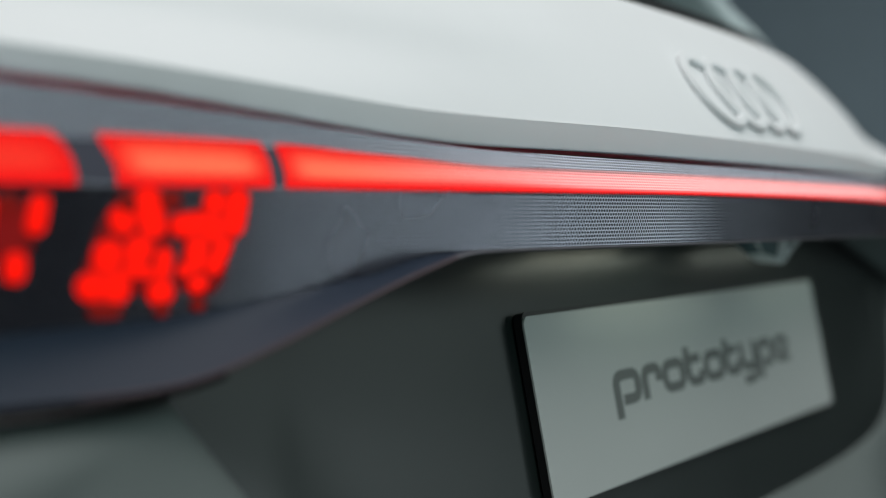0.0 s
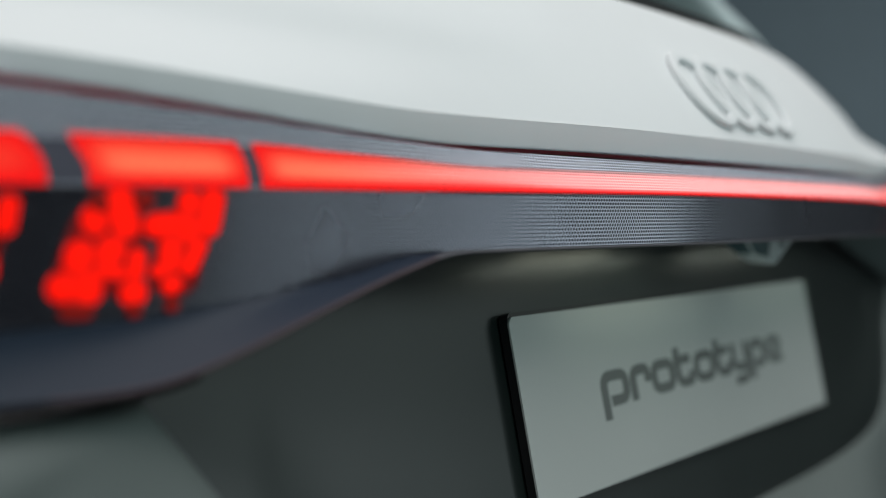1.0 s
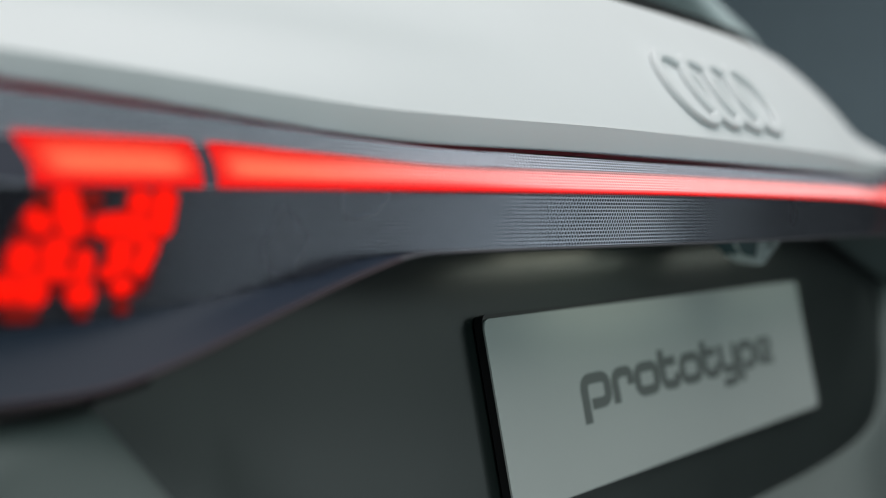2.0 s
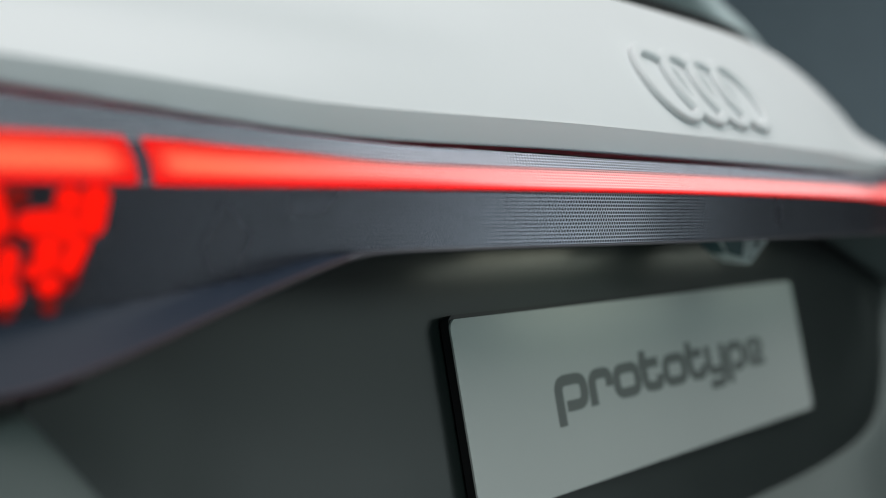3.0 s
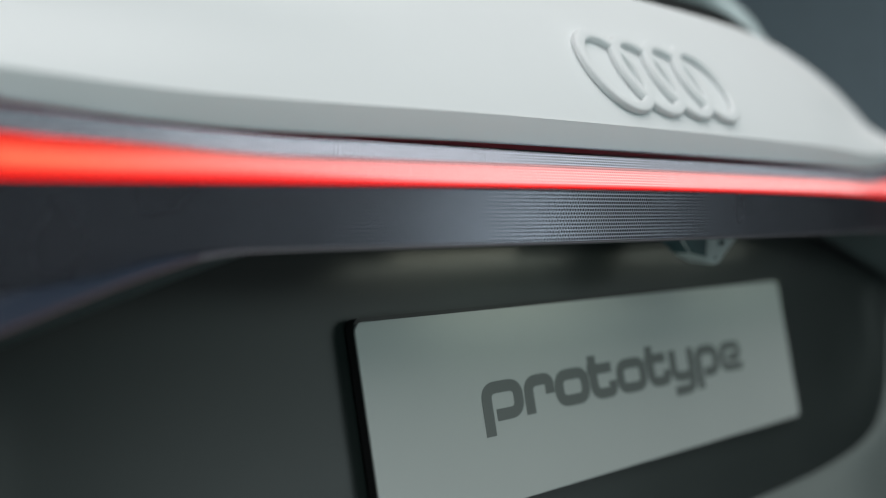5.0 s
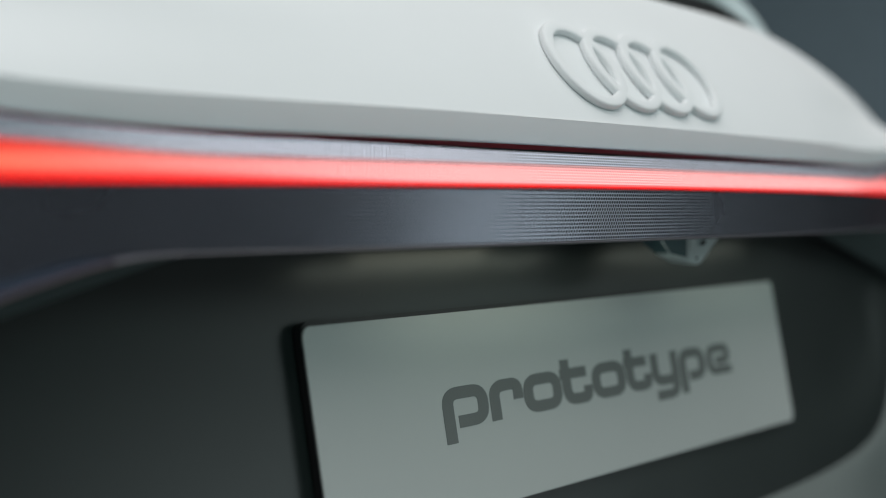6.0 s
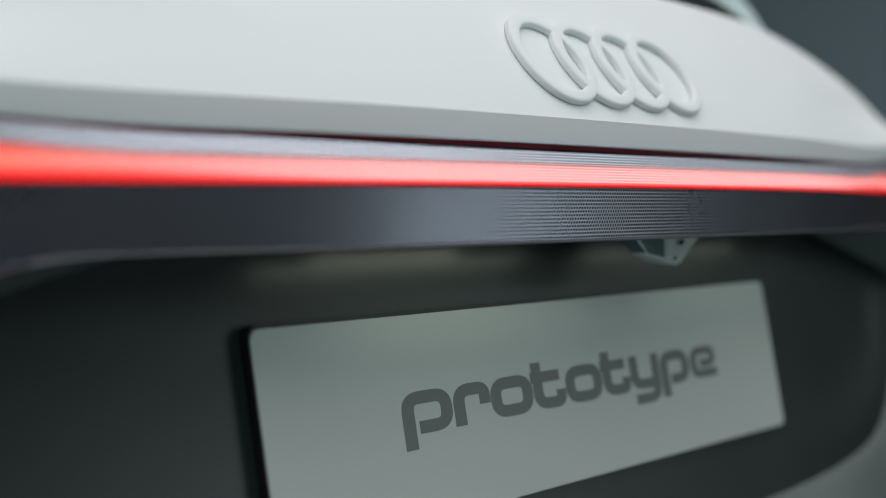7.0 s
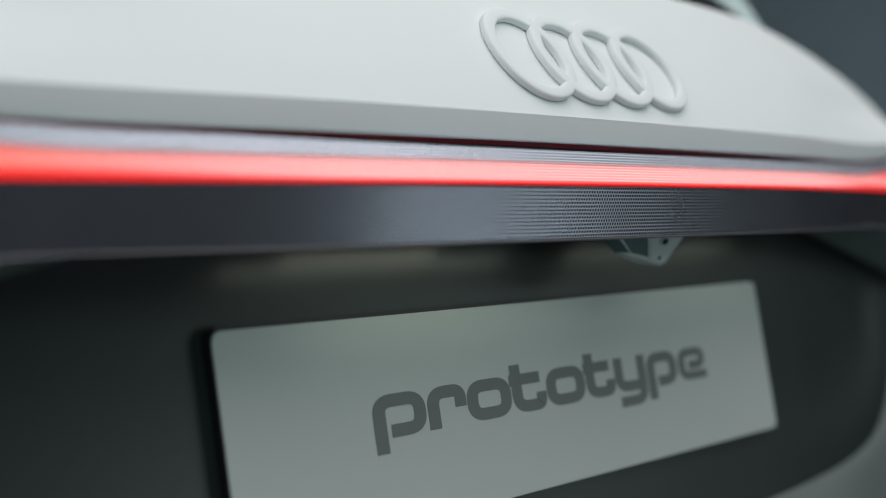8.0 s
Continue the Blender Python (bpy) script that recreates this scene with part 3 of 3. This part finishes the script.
def on_plate(u, v, h):
    """u across from the plate's middle, v up from its top edge (minus: down), h proud of its face."""
    return (u, v * math.sin(LEAN_PLATE) - h * math.cos(LEAN_PLATE), 0.90 + v * math.cos(LEAN_PLATE) + h * math.sin(LEAN_PLATE))


plate = part("number_plate", prism([(u, v - 0.055) for u, v in rounded(0.520, 0.110, 0.006)], on_plate, -0.0012, 0.0), PLATE, car, "plain pale grey plate reading prototype")
part("plate_holder", prism([(u, v - 0.0535) for u, v in rounded(0.519, 0.112, 0.006)], on_plate, -0.0068, -0.0014), BLACK, plate, "black plastic holder")

UNIT, WIDE = 0.0228, 1.40


def stroke(path, width, closed=False, radius=0.30):
    """A bent bar of even width along a path with rounded corners, as rows of (left, right) points."""
    pts = []
    n = len(path)
    for i, p in enumerate(path):
        if not closed and i in (0, n - 1):
            pts.append(Vector(p))
            continue
        a, b, c = Vector(path[i - 1]), Vector(p), Vector(path[(i + 1) % n])
        r = min(radius, 0.49 * (a - b).length, 0.49 * (c - b).length)
        s, e = b + (a - b).normalized() * r, b + (c - b).normalized() * r
        for k in range(9):
            t = k / 8
            pts.append(s * (1 - t) ** 2 + b * 2 * t * (1 - t) + e * t * t)
    out = []
    m = len(pts)
    for i, p in enumerate(pts):
        q0 = pts[i - 1] if closed or i else p
        q1 = pts[(i + 1) % m] if closed or i < m - 1 else p
        d = (q1 - q0).normalized()
        nrm = Vector((-d.y, d.x)) * width / 2
        out.append((p + nrm, p - nrm))
    return out


def letter(x0, width, strokes):
    """One raised letter on the plate; x0 its left edge and width, in metres."""
    bm = bmesh.new()
    base = -0.0640
    for k, (rows, closed) in enumerate(strokes):
        n = len(rows)
        levels = []
        for h in (0.00005, 0.00022 + 0.00004 * k):
            levels.append([[bm.verts.new(on_plate(x0 + p.x * UNIT * WIDE, base + p.y * UNIT, h)) for p in r] for r in rows])
        lo, hi = levels
        for i in range(n if closed else n - 1):
            j = (i + 1) % n
            bm.faces.new((hi[i][0], hi[i][1], hi[j][1], hi[j][0]))
            bm.faces.new((lo[i][0], hi[i][0], hi[j][0], lo[j][0]))
            bm.faces.new((lo[i][1], lo[j][1], hi[j][1], hi[i][1]))
        if not closed:
            for i in (0, n - 1):
                bm.faces.new((lo[i][0], lo[i][1], hi[i][1], hi[i][0]))
    return part("letter", bm, INK, plate, "dark grey printed letter")


S = 0.30
h = S / 2


def glyph(ch, x0, w):
    W = w / (UNIT * WIDE)
    if ch == "p":
        st = [(stroke([(h, -0.34), (h, 1 - h), (W - h, 1 - h), (W - h, h), (S + 0.10, h)], S), False)]
    elif ch == "r":
        st = [(stroke([(h, 0), (h, 1 - h), (W - h, 1 - h), (W - h, 0.44)], S), False)]
    elif ch == "o":
        st = [(stroke([(h, h), (h, 1 - h), (W - h, 1 - h), (W - h, h)], S, True), True)]
    elif ch == "t":
        st = [(stroke([(h + 0.05, 1.24), (h + 0.05, h), (W - h, h), (W - h, 0.46)], S), False), (stroke([(0, 1 - h), (h, 1 - h), (W - 0.16, 1 - h)], S - 0.01), False)]
    elif ch == "y":
        st = [(stroke([(h, 1), (h, h + 0.02), (W - h, h + 0.02)], S), False), (stroke([(W - h, 1), (W - h, h - 0.40), (0.12, h - 0.40)], S - 0.01), False)]
    else:
        st = [(stroke([(W, h), (h, h), (h, 1 - h), (W - h, 1 - h), (W - h, 0.46), (S + 0.12, 0.46)], S - 0.04, radius=0.26), False)]
    return letter(x0, w, st)


for ch, x0, w in (("p", -0.1625, 0.041), ("r", -0.1200, 0.0325), ("o", -0.0868, 0.0395), ("t", -0.0478, 0.034), ("o", -0.0132, 0.0395),
                  ("t", 0.0260, 0.033), ("y", 0.0595, 0.036), ("p", 0.0970, 0.037), ("e", 0.1360, 0.036)):
    glyph(ch, x0, w)

# ---- emblem: four linked rings standing proud of the tailgate ----
RING_D, RING_S, RING_X, RING_Z = 0.0645, 0.0395, -0.0105, 1.0398


def on_gate(u, v, hgt):
    """u across, v up along the leaning tailgate from the emblem's middle, hgt proud of the paint."""
    z = RING_Z + v * 0.80
    y = gate_y(u, z)
    g = (gate_y(u, z + 0.001) - gate_y(u, z - 0.001)) / 0.002
    n = Vector((-(gate_y(u + 0.001, z) - gate_y(u - 0.001, z)) / 0.002, 1, -g)).normalized() * -1
    p = Vector((u, y, z)) + n * hgt
    return tuple(p)


emblem = part("emblem", prism(rounded(0.012, 0.012, 0.004), lambda u, v, k: on_gate(u, v - 0.0, k), -0.004, -0.001), WHITE, car, "white emblem of four linked rings")
for k in range(4):
    c = RING_X + (k - 1.5) * RING_S
    section = [(-0.0031, -0.0005), (-0.0031, 0.0009), (-0.0040, 0.0010), (-0.0040, 0.0035), (-0.0037, 0.0041), (-0.0031, 0.0045), (-0.0020, 0.0047), (0.0020, 0.0047), (0.0031, 0.0045), (0.0037, 0.0041), (0.0040, 0.0035), (0.0040, 0.0010), (0.0031, 0.0009), (0.0031, -0.0005)]
    rows = []
    for i in range(64):
        a = 2 * math.pi * i / 64
        rows.append([on_gate(c + (RING_D / 2 - 0.0040 + o) * math.cos(a), (RING_D / 2 - 0.0040 + o) * math.sin(a), hh) for o, hh in section])
    part("ring", lofted(rows, True, False), WHITE, emblem)

# ---- camera housing under the panel ----
def slanted_prism(top, low):
    """A closed body between two rings of points."""
    bm = bmesh.new()
    a = [bm.verts.new(p) for p in top]
    b = [bm.verts.new(p) for p in low]
    n = len(a)
    for i in range(n):
        bm.faces.new((a[i], a[(i + 1) % n], b[(i + 1) % n], b[i]))
    bm.faces.new(a[::-1])
    bm.faces.new(b)
    return bm


HOUSE_TOP = [(0.027, -0.033, 0.9415), (0.036, -0.051, 0.9415), (0.055, -0.058, 0.9415), (0.071, -0.056, 0.9415), (0.086, -0.040, 0.9415), (0.080, -0.008, 0.9415), (0.038, -0.008, 0.9415)]
HOUSE_LOW = [(0.041, -0.036, 0.9265), (0.046, -0.044, 0.9230), (0.058, -0.046, 0.9212), (0.067, -0.041, 0.9202), (0.071, -0.032, 0.9205), (0.066, -0.020, 0.9215), (0.047, -0.022, 0.9260)]
bm = slanted_prism(HOUSE_TOP, HOUSE_LOW)
bmesh.ops.bevel(bm, geom=bm.edges[:], offset=0.0014, segments=3, affect="EDGES")
housing = part("camera_housing", bm, SHADE_PLASTIC, car, "small faceted grey plastic camera housing under the light bar")


def on_house(u, v, h, k=0):
    """A point on facet k of the housing: u along, v down, h proud of it."""
    p = [Vector(q) for q in (HOUSE_TOP[k], HOUSE_TOP[(k + 1) % 7], HOUSE_LOW[k], HOUSE_LOW[(k + 1) % 7])]
    n = (p[1] - p[0]).cross(p[2] - p[0]).normalized()
    if n.dot((p[0] + p[1]) / 2 - Vector((0.055, -0.03, 0.935))) < 0:
        n = -n
    q = (p[0] * (1 - u) + p[1] * u) * (1 - v) + (p[2] * (1 - u) + p[3] * u) * v
    return q + n * h


def facet_disc(name, u, v, r, low, high, material, label, k=1, squash=1.0):
    """A short round boss standing on a facet."""
    c = on_house(u, v, 0.0, k)
    ex = (on_house(u + 0.1, v, 0.0, k) - c).normalized()
    up = (on_house(u, v, 0.01, k) - c).normalized()
    ey = up.cross(ex)
    ring = [(math.cos(2 * math.pi * i / 20), math.sin(2 * math.pi * i / 20)) for i in range(20)]
    bm = slanted_prism([c + ex * r * squash * a + ey * r * b + up * low for a, b in ring], [c + ex * r * squash * 0.9 * a + ey * r * 0.9 * b + up * high for a, b in ring])
    return part(name, bm, material, housing, label)


for k in (6, 0):
    bm = slanted_prism([on_house(u, v, -0.001, k) for u, v in ((0.02, 0.02), (0.94, 0.02), (0.94, 0.84), (0.02, 0.84))],
                       [on_house(u, v, 0.0004, k) for u, v in ((0.04, 0.04), (0.92, 0.04), (0.92, 0.82), (0.04, 0.82))])
    part("housing_facet", bm, DARK_FACET, housing, "dark blue-green facet of the housing")
facet_disc("lens_ring", 0.62, 0.26, 0.0036, -0.0010, 0.0008, PILLAR, "pale ring round the lens")
facet_disc("camera_lens", 0.62, 0.26, 0.0022, -0.0010, 0.0012, BLACK, "black camera lens")
facet_disc("screw", 0.62, 0.80, 0.0014, -0.0010, 0.0006, BLACK, "small dark screw", squash=0.6)

# plate lamps on the underside of the bar
for lx, lw in ((-0.095, 0.240), (0.200, 0.22)):
    lamp = part("plate_lamp", box(lx, -0.026, 0.9400, lw, 0.020, 0.0016, 0.0004), BLACK, car, "small black plate lamp")
    part("lens", box(lx, -0.026, 0.9391, lw - 0.01, 0.012, 0.0006, 0.0002), LAMP, lamp, "faintly lit pale lens")
    if lx < 0:
        part("bulb", box(-0.118, -0.012, 0.9396, 0.120, 0.008, 0.0020, 0.0004), BULB, lamp, "pale yellow lit bulb")

# ---- body behind the tailgate ----
for side in (-1, 1):
    rows = []
    for k in range(31):
        t = k / 30
        foot = 1 - smooth(0.16, 0.27, t)
        cx, cy, cz = 0.428 - 0.15 * smooth(0.10, 0.60, t) + 0.003 * foot, 0.085 + 0.17 * t - 0.006 * foot, 1.085 + 0.32 * t
        sec = [(-0.040, 0.040), (-0.036, 0.006), (-0.030, -0.002), (-0.012, -0.008), (0.006, -0.007), (0.016, 0.002), (0.026, 0.022), (0.050, 0.090), (0.070, 0.180)]
        rows.append([(side * (cx + u), cy + v, cz - 0.35 * max(0.0, v)) for u, v in sec])
    part("window_pillar", lofted(rows), PILLAR, car, "pale grey pillar beside the rear window", 60)
bm = skin([[(x, 0.105 + 0.17 * t + 0.10 * x * x, 1.06 + 0.345 * t) for x in span(-0.42, 0.42, 31)] for t in span(0, 1, 9)], 0.005)
part("rear_window", bm, GLASS, car, "dark sloping rear window")
SX = span(-0.43, 0.43, 61)
bm = skin([[(x, 0.046 + 0.10 * x * x, 1.055) for x in SX], [(x, 0.050 + 0.10 * x * x, gate_top(x) + 0.003 + 0.018 * (1 - smooth(0.26, 0.42, abs(x)))) for x in SX]], 0.004)
part("window_seal", bm, BLACK, car, "black seal below the rear window")

# body, cabin and wheels
def section_loft(name, stations, material, label):
    """A body piece from stations of (y, half width, low z, high z, corner radius)."""
    rows = []
    for y, w, lo, hi, r in stations:
        o = rounded(2 * w, hi - lo, r, 5)
        rows.append([(u, y, (lo + hi) / 2 + v) for u, v in o + o[:1]])
    bm = lofted(rows)
    bmesh.ops.remove_doubles(bm, verts=bm.verts, dist=1e-6)
    bmesh.ops.holes_fill(bm, edges=[e for e in bm.edges if e.is_boundary])
    return part(name, bm, material, car, label)


section_loft("lower_body", [(0.20, 0.80, 0.28, 0.93, 0.06), (0.32, 0.91, 0.25, 0.97, 0.08), (0.7, 0.95, 0.24, 0.98, 0.1), (2.4, 0.95, 0.24, 0.96, 0.1), (3.9, 0.94, 0.24, 0.92, 0.12), (4.5, 0.82, 0.27, 0.82, 0.12)], WHITE, "matt white lower body")
section_loft("cabin", [(0.33, 0.39, 0.95, 1.39, 0.03), (0.60, 0.46, 0.95, 1.50, 0.08), (1.0, 0.62, 0.95, 1.58, 0.12), (1.8, 0.66, 0.95, 1.62, 0.14), (2.4, 0.64, 0.95, 1.55, 0.14), (3.3, 0.56, 0.93, 1.00, 0.03)], WHITE, "matt white cabin and roof")


def wheel(x, y):
    side = 1 if x > 0 else -1
    rows = []
    for w, r in ((-0.12, 0.26), (-0.125, 0.33), (-0.10, 0.365), (0.10, 0.365), (0.125, 0.33), (0.12, 0.26)):
        rows.append([(x + w, y + r * math.cos(2 * math.pi * k / 48), 0.365 + r * math.sin(2 * math.pi * k / 48)) for k in range(49)])
    tyre = part("tyre", lofted(rows, True, False), RUBBER, car, "black rubber tyre")
    bm = bmesh.new()
    bmesh.ops.create_cone(bm, cap_ends=True, segments=40, radius1=0.262, radius2=0.262, depth=0.20, matrix=pose(x, y, 0.365, 0, 90, 0))
    part("rim", bm, ALLOY, tyre, "plain alloy rim")


for wx in (-0.86, 0.86):
    for wy in (0.95, 3.75):
        wheel(wx, wy)
